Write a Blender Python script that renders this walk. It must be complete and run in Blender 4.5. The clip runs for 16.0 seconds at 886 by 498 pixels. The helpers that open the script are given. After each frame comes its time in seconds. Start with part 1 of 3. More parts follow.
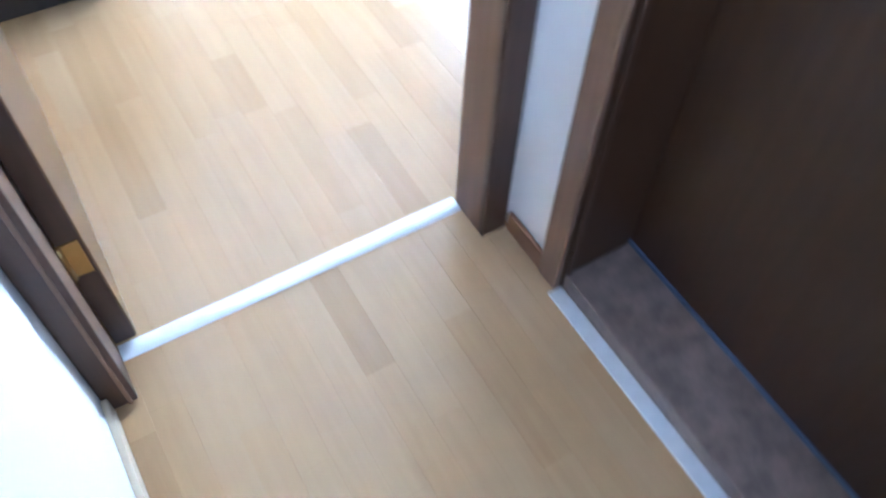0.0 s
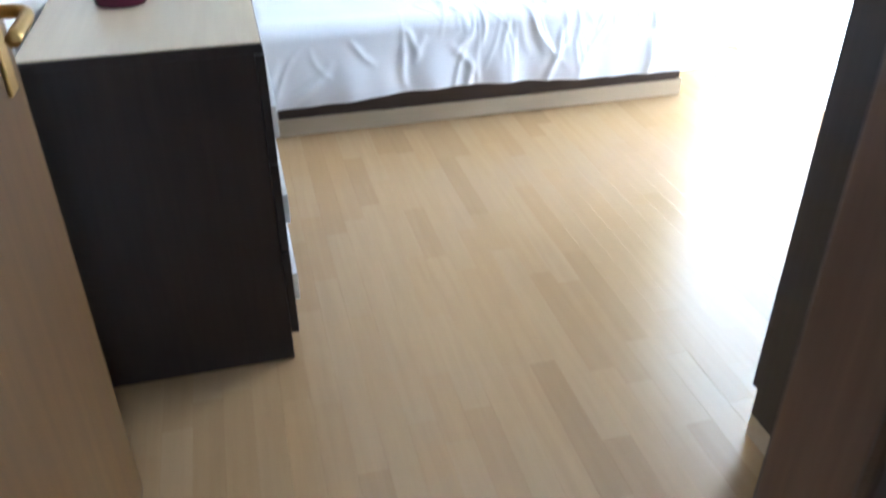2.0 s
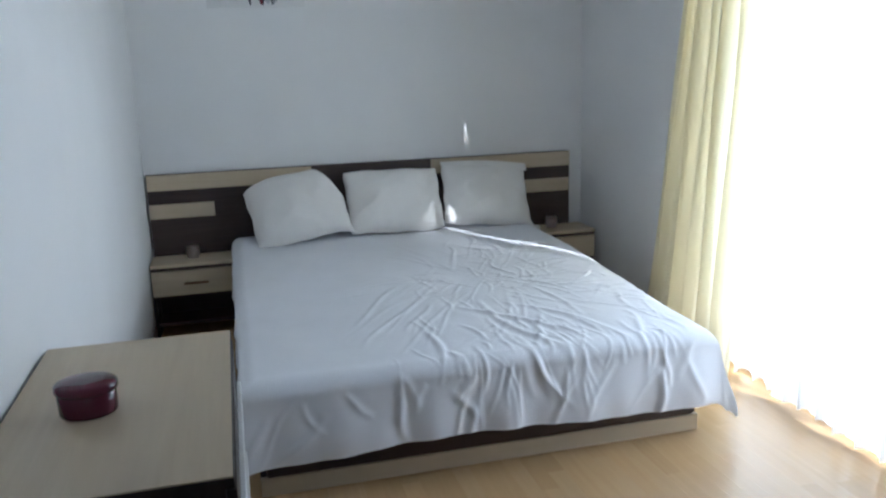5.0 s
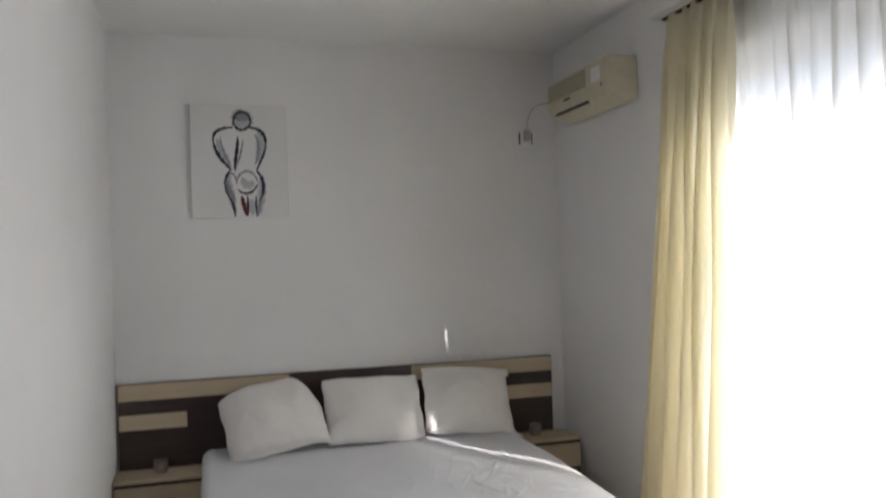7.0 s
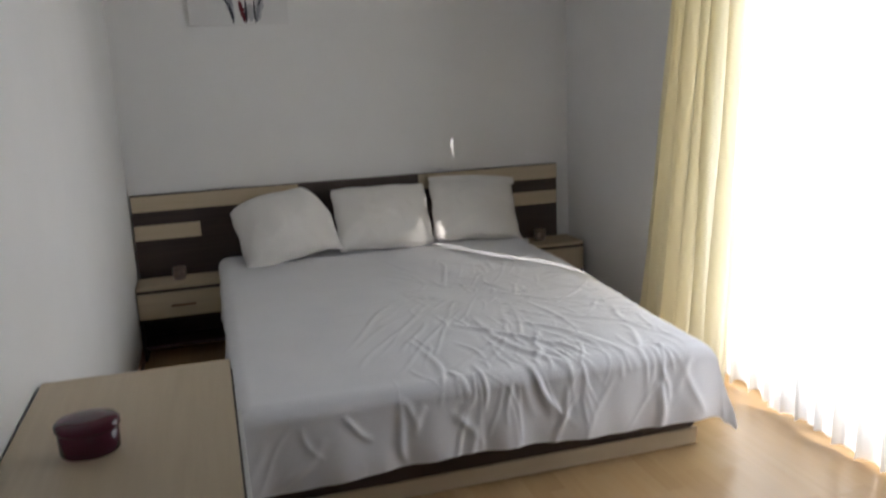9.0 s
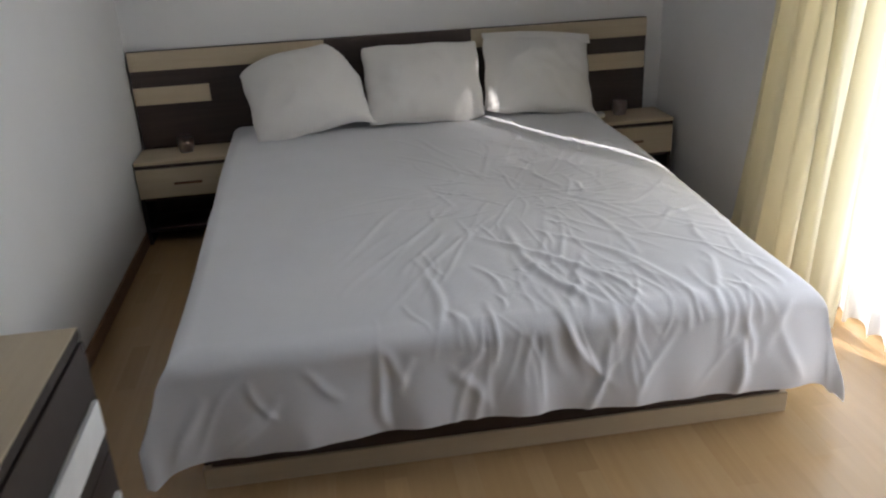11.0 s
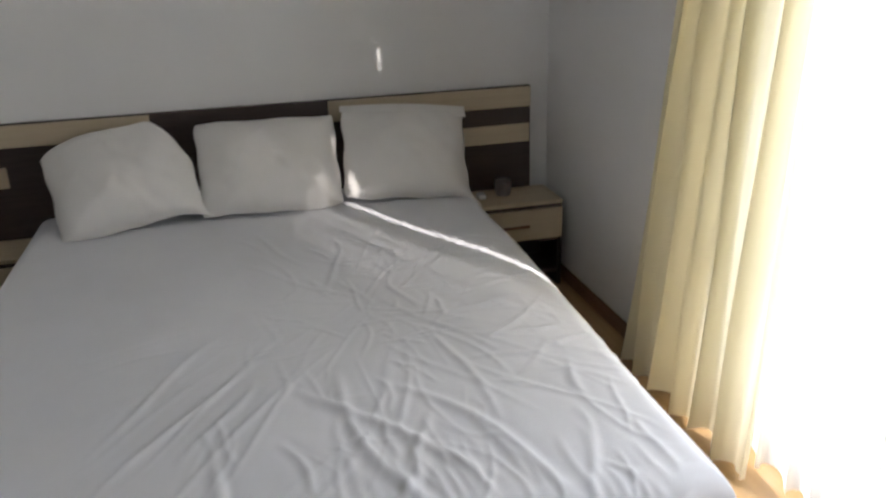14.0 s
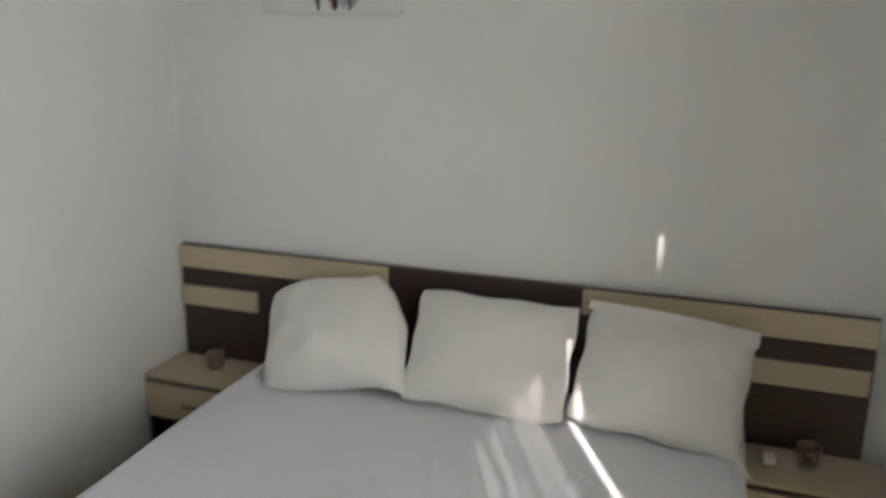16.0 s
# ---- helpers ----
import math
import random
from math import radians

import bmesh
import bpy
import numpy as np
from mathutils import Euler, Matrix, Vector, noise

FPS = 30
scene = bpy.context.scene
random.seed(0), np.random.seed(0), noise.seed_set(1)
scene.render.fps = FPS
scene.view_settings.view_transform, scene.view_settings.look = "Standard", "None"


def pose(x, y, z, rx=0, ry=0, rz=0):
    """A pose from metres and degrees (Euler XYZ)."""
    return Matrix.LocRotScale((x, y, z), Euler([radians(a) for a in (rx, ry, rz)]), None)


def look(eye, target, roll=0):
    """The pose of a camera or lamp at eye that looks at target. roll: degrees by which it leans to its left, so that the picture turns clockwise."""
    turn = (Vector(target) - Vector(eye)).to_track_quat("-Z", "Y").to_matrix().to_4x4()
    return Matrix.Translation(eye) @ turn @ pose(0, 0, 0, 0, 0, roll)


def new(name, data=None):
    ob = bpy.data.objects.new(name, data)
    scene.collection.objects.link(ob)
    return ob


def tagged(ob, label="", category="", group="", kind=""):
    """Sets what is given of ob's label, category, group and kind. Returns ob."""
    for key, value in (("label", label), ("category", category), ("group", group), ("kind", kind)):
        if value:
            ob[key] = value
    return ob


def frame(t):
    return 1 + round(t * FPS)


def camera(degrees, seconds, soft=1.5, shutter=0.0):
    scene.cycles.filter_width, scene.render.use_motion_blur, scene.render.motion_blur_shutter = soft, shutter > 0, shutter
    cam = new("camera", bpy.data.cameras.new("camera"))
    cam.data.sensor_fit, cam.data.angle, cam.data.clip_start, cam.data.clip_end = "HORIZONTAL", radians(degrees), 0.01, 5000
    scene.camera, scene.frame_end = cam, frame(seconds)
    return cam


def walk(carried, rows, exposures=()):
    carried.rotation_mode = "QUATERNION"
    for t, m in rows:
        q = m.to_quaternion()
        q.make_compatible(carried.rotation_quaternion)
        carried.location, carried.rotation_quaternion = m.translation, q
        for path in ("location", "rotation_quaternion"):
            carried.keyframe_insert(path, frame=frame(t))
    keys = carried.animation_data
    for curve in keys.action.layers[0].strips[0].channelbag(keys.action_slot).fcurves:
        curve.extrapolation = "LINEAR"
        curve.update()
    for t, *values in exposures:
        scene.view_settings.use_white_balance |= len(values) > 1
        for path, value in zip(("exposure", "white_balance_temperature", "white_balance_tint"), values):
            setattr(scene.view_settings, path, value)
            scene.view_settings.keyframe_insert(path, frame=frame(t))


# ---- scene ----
cam = camera(57.8, 16.0, soft=2.1, shutter=0.5)
PATH = [
    (0, (0.180, -5.650, 1.440), (0.809, -4.681, -0.193), 2.9),
    (0.5, (0.321, -5.564, 1.473), (0.704, -4.415, -0.119), 4.2),
    (1, (0.387, -5.421, 1.484), (0.609, -4.144, -0.039), 1.6),
    (1.5, (0.304, -5.276, 1.36), (0.7, -3.766, 0.108), 3.4),
    (2, (0.398, -5.141, 1.270), (0.821, -3.502, 0.205), -0.4),
    (2.5, (0.415, -5.070, 1.326), (0.854, -3.341, 0.421), -0.9),
    (3, (0.431, -4.98, 1.373), (0.858, -3.192, 0.585), -2.1),
    (3.5, (0.446, -4.945, 1.399), (0.857, -3.122, 0.686), -2.0),
    (4, (0.47, -4.917, 1.428), (0.941, -3.072, 0.815), -2.3),
    (4.2, (0.472, -4.906, 1.434), (0.933, -3.05, 0.852), -2.3),
    (6.5, (0.509, -4.82, 1.515), (1.075, -2.905, 1.399), -0.9),
    (7, (0.505, -4.813, 1.538), (1.066, -2.893, 1.559), -1.8),
    (7.5, (0.492, -4.826, 1.533), (1.065, -2.915, 1.684), -2.6),
    (8, (0.474, -4.823, 1.543), (1.026, -2.903, 1.618), -2.6),
    (8.5, (0.464, -4.816, 1.545), (1.017, -2.912, 1.286), -1.8),
    (9, (0.437, -4.818, 1.478), (0.978, -2.94, 1.054), -2.6),
    (9.2, (0.449, -4.803, 1.454), (0.92, -2.918, 0.98), -2.4),
    (11.3, (0.995, -4.018, 1.436), (1.244, -2.194, 0.654), -2.9),
    (11.5, (1.035, -3.963, 1.438), (1.31, -2.126, 0.696), -2.3),
    (12, (1.095, -3.812, 1.437), (1.256, -1.973, 0.667), -1.5),
    (12.5, (1.103, -3.847, 1.444), (1.188, -2.022, 0.631), -1.5),
    (13, (1.139, -3.859, 1.444), (1.209, -2.016, 0.671), -3.7),
    (13.5, (1.199, -3.69, 1.478), (1.452, -1.85, 0.734), -0.9),
    (14, (1.318, -3.528, 1.491), (1.759, -1.709, 0.787), -2.0),
    (14.5, (1.549, -3.31, 1.533), (1.728, -1.408, 0.94), -2.8),
    (15, (1.743, -3.116, 1.617), (1.699, -1.157, 1.215), -2.2),
    (15.5, (1.939, -2.887, 1.716), (1.625, -0.943, 1.363), -0.4),
    (16, (2.097, -2.722, 1.694), (1.453, -0.893, 1.204), 0.8),
]
# seconds, stops, kelvin, tint: the clip's camera darkens and warms as it turns to the window
EXPOSURES = [(0.0, 4.15, 4500, 11), (0.5, 3.5, 4600, 10), (1.0, 3.3, 4650, 9), (2.0, 2.4, 5050, 9), (3.0, 1.65, 4800, 6), (4.2, 1.0, 4750, 5), (6.3, 0.68, 6250, 16), (9.0, 0.35, 6250, 15), (11.3, 0.32, 6150, 15), (13.5, 0.32, 6250, 15), (16.0, 0.8, 6300, 13)]
CEILING, CURT_TOP, MATT, MATT_F, DRESSER = 2.85, 2.61, 0.495, 0.425, 0.785
WARD_X, WARD_F = 1.345, -4.104
AC_Y0, AC_Y1 = -1.06, -0.34
walk(cam, [(t, look(eye, target, roll)) for t, eye, target, roll in PATH], EXPOSURES)

# ---- world, sun, window light ----
SUN_EL, SUN_TRAVEL = 31.0, (-0.466, 0.885)
world = bpy.data.worlds.new("sky")
scene.world = world
world.use_nodes = True
wn = world.node_tree.nodes
sky = wn.new("ShaderNodeTexSky")
sky.sky_type = "NISHITA"
sky.sun_disc = False
sky.sun_elevation = radians(SUN_EL)
sky.sun_rotation = math.atan2(-SUN_TRAVEL[0], -SUN_TRAVEL[1])
world.node_tree.links.new(sky.outputs[0], wn["Background"].inputs[0])
wn["Background"].inputs[1].default_value = 0.13
sun_data = bpy.data.lights.new("sun", "SUN")
sun_data.energy, sun_data.angle, sun_data.color = 5.0, radians(0.5), (1.0, 0.94, 0.84)
sun = new("sun", sun_data)
ce = math.cos(radians(SUN_EL))
sun.matrix_world = look((0, 0, 0), (SUN_TRAVEL[0] * ce, SUN_TRAVEL[1] * ce, -math.sin(radians(SUN_EL))))
sun.location = (8, -12, 8)
# skylight entering at the glazed opening
day = bpy.data.lights.new("window_daylight", "AREA")
day.shape, day.size, day.size_y, day.energy, day.color = "RECTANGLE", 1.45, 1.85, 21.5, (0.90, 0.96, 1.0)
win_lamp = new("window_daylight", day)
win_lamp.matrix_world = look((2.79, -2.40, 1.10), (0, -2.30, 1.15))
# fill light added before the hall's closed end wall, with no real source there
hall_fill_data = bpy.data.lights.new("hall_fill", "AREA")
hall_fill_data.shape, hall_fill_data.size, hall_fill_data.size_y, hall_fill_data.energy, hall_fill_data.color = "RECTANGLE", 0.6, 1.8, 1.15, (0.86, 0.93, 1.0)
hall_fill_lamp = new("hall_fill", hall_fill_data)
hall_fill_lamp.matrix_world = look((0.46, -6.52, 1.4), (0.46, -4.8, 0.9))


# ---- materials ----
def mat(name, rough=0.5, metal=0.0):
    m = bpy.data.materials.new(name)
    m.use_nodes = True
    n, l = m.node_tree.nodes, m.node_tree.links
    b = n["Principled BSDF"]
    b.inputs["Roughness"].default_value, b.inputs["Metallic"].default_value = rough, metal
    return m, n, l, b


def coords(n, l, scale, space="Object"):
    tc, mp = n.new("ShaderNodeTexCoord"), n.new("ShaderNodeMapping")
    mp.inputs["Scale"].default_value = scale
    l.new(tc.outputs[space], mp.inputs[0])
    return mp.outputs[0]


def noise_node(n, l, vec, scale, detail=4, rough=0.55):
    t = n.new("ShaderNodeTexNoise")
    t.inputs["Scale"].default_value, t.inputs["Detail"].default_value, t.inputs["Roughness"].default_value = scale, detail, rough
    l.new(vec, t.inputs["Vector"])
    return t.outputs[0]


def ramp(n, l, fac, stops):
    r = n.new("ShaderNodeValToRGB")
    e = r.color_ramp.elements
    while len(e) < len(stops):
        e.new(0.5)
    for k, (p, c) in zip(e, stops):
        k.position, k.color = p, (*c, 1)
    l.new(fac, r.inputs[0])
    return r.outputs[0]


def mixc(n, l, fac, a, b, kind="MIX"):
    m = n.new("ShaderNodeMix")
    m.data_type, m.blend_type = "RGBA", kind
    if isinstance(fac, float):
        m.inputs[0].default_value = fac
    else:
        l.new(fac, m.inputs[0])
    for sock, v in ((m.inputs[6], a), (m.inputs[7], b)):
        if isinstance(v, tuple):
            sock.default_value = (*v, 1)
        else:
            l.new(v, sock)
    return m.outputs[2]


def bump(n, l, b, height, strength, dist=0.002):
    k = n.new("ShaderNodeBump")
    k.inputs["Strength"].default_value, k.inputs["Distance"].default_value = strength, dist
    l.new(height, k.inputs["Height"])
    l.new(k.outputs[0], b.inputs["Normal"])


def paint(name, col, rough=0.85, blotch=0.06, grain=0.25):
    m, n, l, b = mat(name, rough)
    v = coords(n, l, (1, 1, 1))
    big = noise_node(n, l, v, 1.3, 5)
    fine = noise_node(n, l, v, 160, 3)
    lo = tuple(c * (1 - blotch) for c in col)
    l.new(ramp(n, l, big, [(0.3, lo), (0.7, col)]), b.inputs["Base Color"])
    bump(n, l, b, fine, grain, 0.0015)
    return m


def wood(name, dark, light, axis="z", rough=0.4, scale=1.0, vary=0.0):
    m, n, l, b = mat(name, rough)
    s = {"x": (1.2, 22, 22), "y": (22, 1.2, 22), "z": (22, 22, 1.2)}[axis]
    v = coords(n, l, tuple(k * scale for k in s))
    g = noise_node(n, l, v, 3.0, 6, 0.6)
    g2 = noise_node(n, l, v, 0.6, 3)
    c = ramp(n, l, g, [(0.3, dark), (0.68, light)])
    mid = tuple((a + e) / 2 for a, e in zip(dark, light))
    c = mixc(n, l, g2, c, mid)
    if vary:
        info = n.new("ShaderNodeObjectInfo")
        geo = n.new("ShaderNodeNewGeometry")
        add = n.new("ShaderNodeMath")
        add.operation = "ADD"
        l.new(info.outputs["Random"], add.inputs[0])
        l.new(geo.outputs["Random Per Island"], add.inputs[1])
        fr = n.new("ShaderNodeMath")
        fr.operation = "FRACT"
        l.new(add.outputs[0], fr.inputs[0])
        tint = ramp(n, l, fr.outputs[0], [(0.0, (1 - vary, 1 - 1.25 * vary, 1 - 1.6 * vary)), (0.35, (1, 0.97, 0.93)), (0.75, (1, 1, 1)), (1.0, (1, 1.0, 1.02))])
        c = mixc(n, l, 1.0, c, tint, "MULTIPLY")
    l.new(c, b.inputs["Base Color"])
    bump(n, l, b, g, 0.08, 0.001)
    return m


def cloth(name, col, weave=900, rough=0.95, see=0.0, through_col=None, pass_light=0.0):
    m, n, l, b = mat(name, rough)
    v = coords(n, l, (1, 1, 1))
    big = noise_node(n, l, v, 4, 5)
    fine = noise_node(n, l, v, weave, 2)
    l.new(ramp(n, l, big, [(0.3, tuple(c * 0.95 for c in col)), (0.7, col)]), b.inputs["Base Color"])
    b.inputs["Sheen Weight"].default_value = 0.15
    bump(n, l, b, fine, 0.2, 0.001)
    last = b.outputs[0]
    if pass_light:
        tr = n.new("ShaderNodeBsdfTranslucent")
        tr.inputs[0].default_value = (*(through_col or col), 1)
        mx = n.new("ShaderNodeMixShader")
        mx.inputs[0].default_value = pass_light
        l.new(last, mx.inputs[1])
        l.new(tr.outputs[0], mx.inputs[2])
        last = mx.outputs[0]
    if see:
        tp = n.new("ShaderNodeBsdfTransparent")
        mx = n.new("ShaderNodeMixShader")
        mx.inputs[0].default_value = see
        l.new(last, mx.inputs[1])
        l.new(tp.outputs[0], mx.inputs[2])
        last = mx.outputs[0]
    l.new(last, n["Material Output"].inputs[0])
    return m


def plain(name, col, rough=0.4, metal=0.0, wear=0.1):
    m, n, l, b = mat(name, rough, metal)
    v = coords(n, l, (1, 1, 1))
    g = noise_node(n, l, v, 25, 4)
    l.new(ramp(n, l, g, [(0.3, tuple(c * (1 - wear) for c in col)), (0.7, col)]), b.inputs["Base Color"])
    return m


WALL = paint("white_wall_paint", (0.84, 0.83, 0.82))
CEIL = paint("ceiling_paint", (0.84, 0.835, 0.82))
FLOOR = wood("beech_laminate", (0.385, 0.25, 0.122), (0.46, 0.308, 0.156), "y", 0.25, 0.7, 0.13)
WENGE = wood("wenge_veneer", (0.020, 0.0125, 0.010), (0.038, 0.025, 0.020), "z", 0.5)
WENGE_X = wood("wenge_veneer_lengthwise", (0.03, 0.018, 0.014), (0.066, 0.042, 0.034), "x", 0.45)
CREAM = wood("maple_veneer", (0.50, 0.40, 0.265), (0.60, 0.50, 0.35), "x", 0.38, 0.6)
CREAM_Y = wood("maple_veneer_lengthwise", (0.50, 0.40, 0.265), (0.60, 0.50, 0.35), "y", 0.38, 0.6)
OAK = wood("oak_door_veneer", (0.085, 0.038, 0.009), (0.165, 0.084, 0.023), "z", 0.4, 0.6)
JAMB = wood("walnut_casing", (0.042, 0.020, 0.011), (0.082, 0.041, 0.023), "z", 0.4)
SKIRT = wood("walnut_skirting", (0.16, 0.075, 0.035), (0.26, 0.13, 0.065), "y", 0.45)
DARK_DOOR = wood("dark_stained_door", (0.028, 0.012, 0.005), (0.058, 0.027, 0.011), "z", 0.4)
# JAMB's walnut lightened: the light on the door lining put into its colour
LINING = wood("lightened_walnut", (0.13, 0.07, 0.042), (0.20, 0.115, 0.07), "z", 0.42)
MARBLE = plain("brown_marble", (0.25, 0.18, 0.145), 0.4, 0.0, 0.45)
SHEET = cloth("white_cotton", (0.77, 0.775, 0.81))
PILLOW = cloth("white_pillow_cotton", (0.80, 0.775, 0.745))
DRAPE = cloth("cream_drape", (0.80, 0.75, 0.58), 500, through_col=(0.90, 0.84, 0.64), pass_light=0.42)
SHEER = cloth("sheer_voile", (0.86, 0.86, 0.84), 700, see=0.13, through_col=(0.95, 0.95, 0.93), pass_light=0.7)
ALU = plain("brushed_aluminium", (0.82, 0.84, 0.86), 0.5, 0.55)
BRASS = plain("aged_brass", (0.55, 0.36, 0.12), 0.35, 0.9)
PVC = plain("white_pvc", (0.80, 0.80, 0.79), 0.35)
AC_PLASTIC = plain("yellowed_plastic", (0.62, 0.57, 0.42), 0.45)
AC_GRILLE = plain("beige_grille_plastic", (0.42, 0.385, 0.27), 0.5)
BLACK = plain("black_plastic", (0.02, 0.02, 0.02), 0.5)
CABLE = plain("grey_cable", (0.45, 0.44, 0.42), 0.5)
CERAMIC = plain("burgundy_lacquer", (0.09, 0.013, 0.03), 0.22)
CANVAS = cloth("primed_canvas", (0.78, 0.77, 0.76), 400)
INK = plain("ink_strokes", (0.035, 0.035, 0.05), 0.8)
INK_GREY = plain("grey_wash_strokes", (0.30, 0.30, 0.34), 0.85)
WASH = plain("pale_grey_wash", (0.50, 0.50, 0.53), 0.9)
INK_RED = plain("dark_red_stroke", (0.14, 0.02, 0.03), 0.8)
GROUND = paint("pale_ground", (0.36, 0.35, 0.32), 0.9, 0.3)


def glass_mat(name, col, rough=0.02):
    m, n, l, b = mat(name, rough)
    b.inputs["Base Color"].default_value = (*col, 1)
    b.inputs["Transmission Weight"].default_value = 1.0
    b.inputs["IOR"].default_value = 1.45
    return m


GLASS = glass_mat("window_glass", (1, 1, 1))
SMOKE = glass_mat("smoked_pink_glass", (0.88, 0.80, 0.79), 0.3)
m, n, l, b = mat("mirror_silver", 0.02, 1.0)
b.inputs["Base Color"].default_value = (0.86, 0.88, 0.88, 1)
MIRROR = m


# ---- mesh tools ----
def box_bm(x0, x1, y0, y1, z0, z1, bev=0.0, seg=2, into=None):
    bm = into or bmesh.new()
    r = bmesh.ops.create_cube(bm, size=1.0)["verts"]
    for v in r:
        v.co = Vector(((x0 + x1) / 2 + v.co.x * (x1 - x0), (y0 + y1) / 2 + v.co.y * (y1 - y0), (z0 + z1) / 2 + v.co.z * (z1 - z0)))
    if bev:
        es = list({e for v in r for e in v.link_edges})
        bmesh.ops.bevel(bm, geom=es, offset=bev, segments=seg, affect="EDGES", profile=0.6)
    return bm


def link(name, bm, material, parent=None, smooth=False):
    me = bpy.data.meshes.new(name)
    bm.normal_update()
    bm.to_mesh(me)
    bm.free()
    me.materials.append(material)
    if smooth:
        me.polygons.foreach_set("use_smooth", [True] * len(me.polygons))
    ob = new(name, me)
    ob.parent = parent
    return ob


def part(name, bm, material, parent, label="", smooth=False):
    return tagged(link(name, bm, material, parent, smooth), label)


def thing(name, label, category, group="", kind=""):
    return tagged(new(name), label, category, group, kind)


def setting(name, bm, material, label, category):
    return tagged(link(name, bm, material), label, category, kind="structure")


def grid_bm(nu, nv, fn, closed=False):
    bm = bmesh.new()
    rows = [[bm.verts.new(fn(i / (nu - 1), j / (nv - 1))) for i in range(nu)] for j in range(nv)]
    for j in range(nv - 1):
        for i in range(nu - 1):
            bm.faces.new((rows[j][i], rows[j][i + 1], rows[j + 1][i + 1], rows[j + 1][i]))
    return bm


def lathe_bm(profile, seg=32, sx=1.0, sy=1.0, at=(0, 0, 0)):
    bm = bmesh.new()
    rings = [[bm.verts.new((at[0] + r * sx * math.cos(a * math.tau / seg), at[1] + r * sy * math.sin(a * math.tau / seg), at[2] + z)) for a in range(seg)] for r, z in profile]
    for a, c in zip(rings, rings[1:]):
        for i in range(seg):
            bm.faces.new((a[i], a[(i + 1) % seg], c[(i + 1) % seg], c[i]))
    for ring, flip in ((rings[0], True), (rings[-1], False)):
        bm.faces.new(ring[::-1] if flip else ring)
    return bm


def tube_bm(points, radius, seg=8):
    bm = bmesh.new()
    pts = [Vector(p) for p in points]
    rings = []
    for i, p in enumerate(pts):
        d = (pts[min(i + 1, len(pts) - 1)] - pts[max(i - 1, 0)]).normalized()
        side = d.cross(Vector((0, 0, 1)) if abs(d.z) < 0.9 else Vector((1, 0, 0))).normalized()
        up = side.cross(d)
        rings.append([bm.verts.new(p + radius * (side * math.cos(k * math.tau / seg) + up * math.sin(k * math.tau / seg))) for k in range(seg)])
    for a, c in zip(rings, rings[1:]):
        for i in range(seg):
            bm.faces.new((a[i], a[(i + 1) % seg], c[(i + 1) % seg], c[i]))
    bm.faces.new(rings[0][::-1])
    bm.faces.new(rings[-1])
    return bm


def bez(p0, p1, p2, p3, n=14):
    out = []
    for i in range(n + 1):
        t = i / n
        out.append(tuple((1 - t) ** 3 * a + 3 * t * (1 - t) ** 2 * c + 3 * t * t * (1 - t) * d + t ** 3 * e for a, c, d, e in zip(p0, p1, p2, p3)))
    return out


# ---- structure ----
XL, XR, YS, ZC, YH = -0.012, 2.70, -4.697, CEILING, -4.795
HW, HX, HE = -0.012, 0.899, -6.6  # hall: west wall, east wall, far end
WIN_Y0, WIN_Y1, WIN_Z = -3.35, -1.484, 2.40
setting("wall_north", box_bm(-0.2, 2.95, 0.0, 0.2, -0.02, ZC), WALL, "plain white painted plaster wall behind the bed", "wall")
setting("wall_west", box_bm(-0.2, XL, YH, 0.0, -0.02, ZC), WALL, "white painted plaster wall along the bed", "wall")
setting("wall_hall_west", box_bm(-0.2, HW, HE, YH - 0.001, -0.02, ZC), WALL, "white painted plaster wall of the hall", "wall")
bm = box_bm(XR, 2.86, WIN_Y1, 0.0, -0.02, ZC)
box_bm(XR, 2.86, -4.95, WIN_Y0, -0.02, ZC, into=bm)
box_bm(XR, 2.86, WIN_Y0, WIN_Y1, WIN_Z, ZC, into=bm)
setting("wall_east", bm, WALL, "white painted wall with a tall glazed balcony opening", "wall")
DX0, DX1, DZ = 0.014, 0.856, 2.02
bm = box_bm(XL, DX0, YH, YS, -0.02, ZC)
box_bm(DX1, XR, YH, YS, -0.02, ZC, into=bm)
box_bm(DX0, DX1, YH, YS, DZ, ZC, into=bm)
setting("wall_south", bm, WALL, "white painted wall with the bedroom doorway", "wall")
bm = box_bm(HX, 1.14, -4.946, YH, -0.02, ZC)
box_bm(HX, 1.14, HE, -5.82, -0.02, ZC, into=bm)
box_bm(HX, 1.14, -5.82, -4.946, 2.05, ZC, into=bm)
setting("wall_hall", bm, WALL, "white painted hall wall with a dark door", "wall")
setting("wall_hall_end", box_bm(-0.2, 1.14, HE - 0.2, HE, -0.02, ZC), WALL, "white painted wall at the hall's end", "wall")
setting("ceiling", box_bm(-0.2, 2.95, HE - 0.2, 0.2, ZC, ZC + 0.15), CEIL, "flat white painted ceiling", "ceiling")
SUB = setting("floor", box_bm(-0.2, 2.9, HE - 0.2, 0.2, -0.2, -0.012), FLOOR, "beech strip laminate floor with a satin sheen", "floor")
g = setting("ground", box_bm(-400, 400, -400, 400, -6.2, -6.0), GROUND, "pale ground far below the window", "ground")


def skirting(name, x0, x1, y0, y1, h=0.065):
    bm = box_bm(x0, x1, y0, y1, 0.0, h, 0.003)
    return setting(name, bm, SKIRT, "brown wood skirting board along the wall", "baseboard")


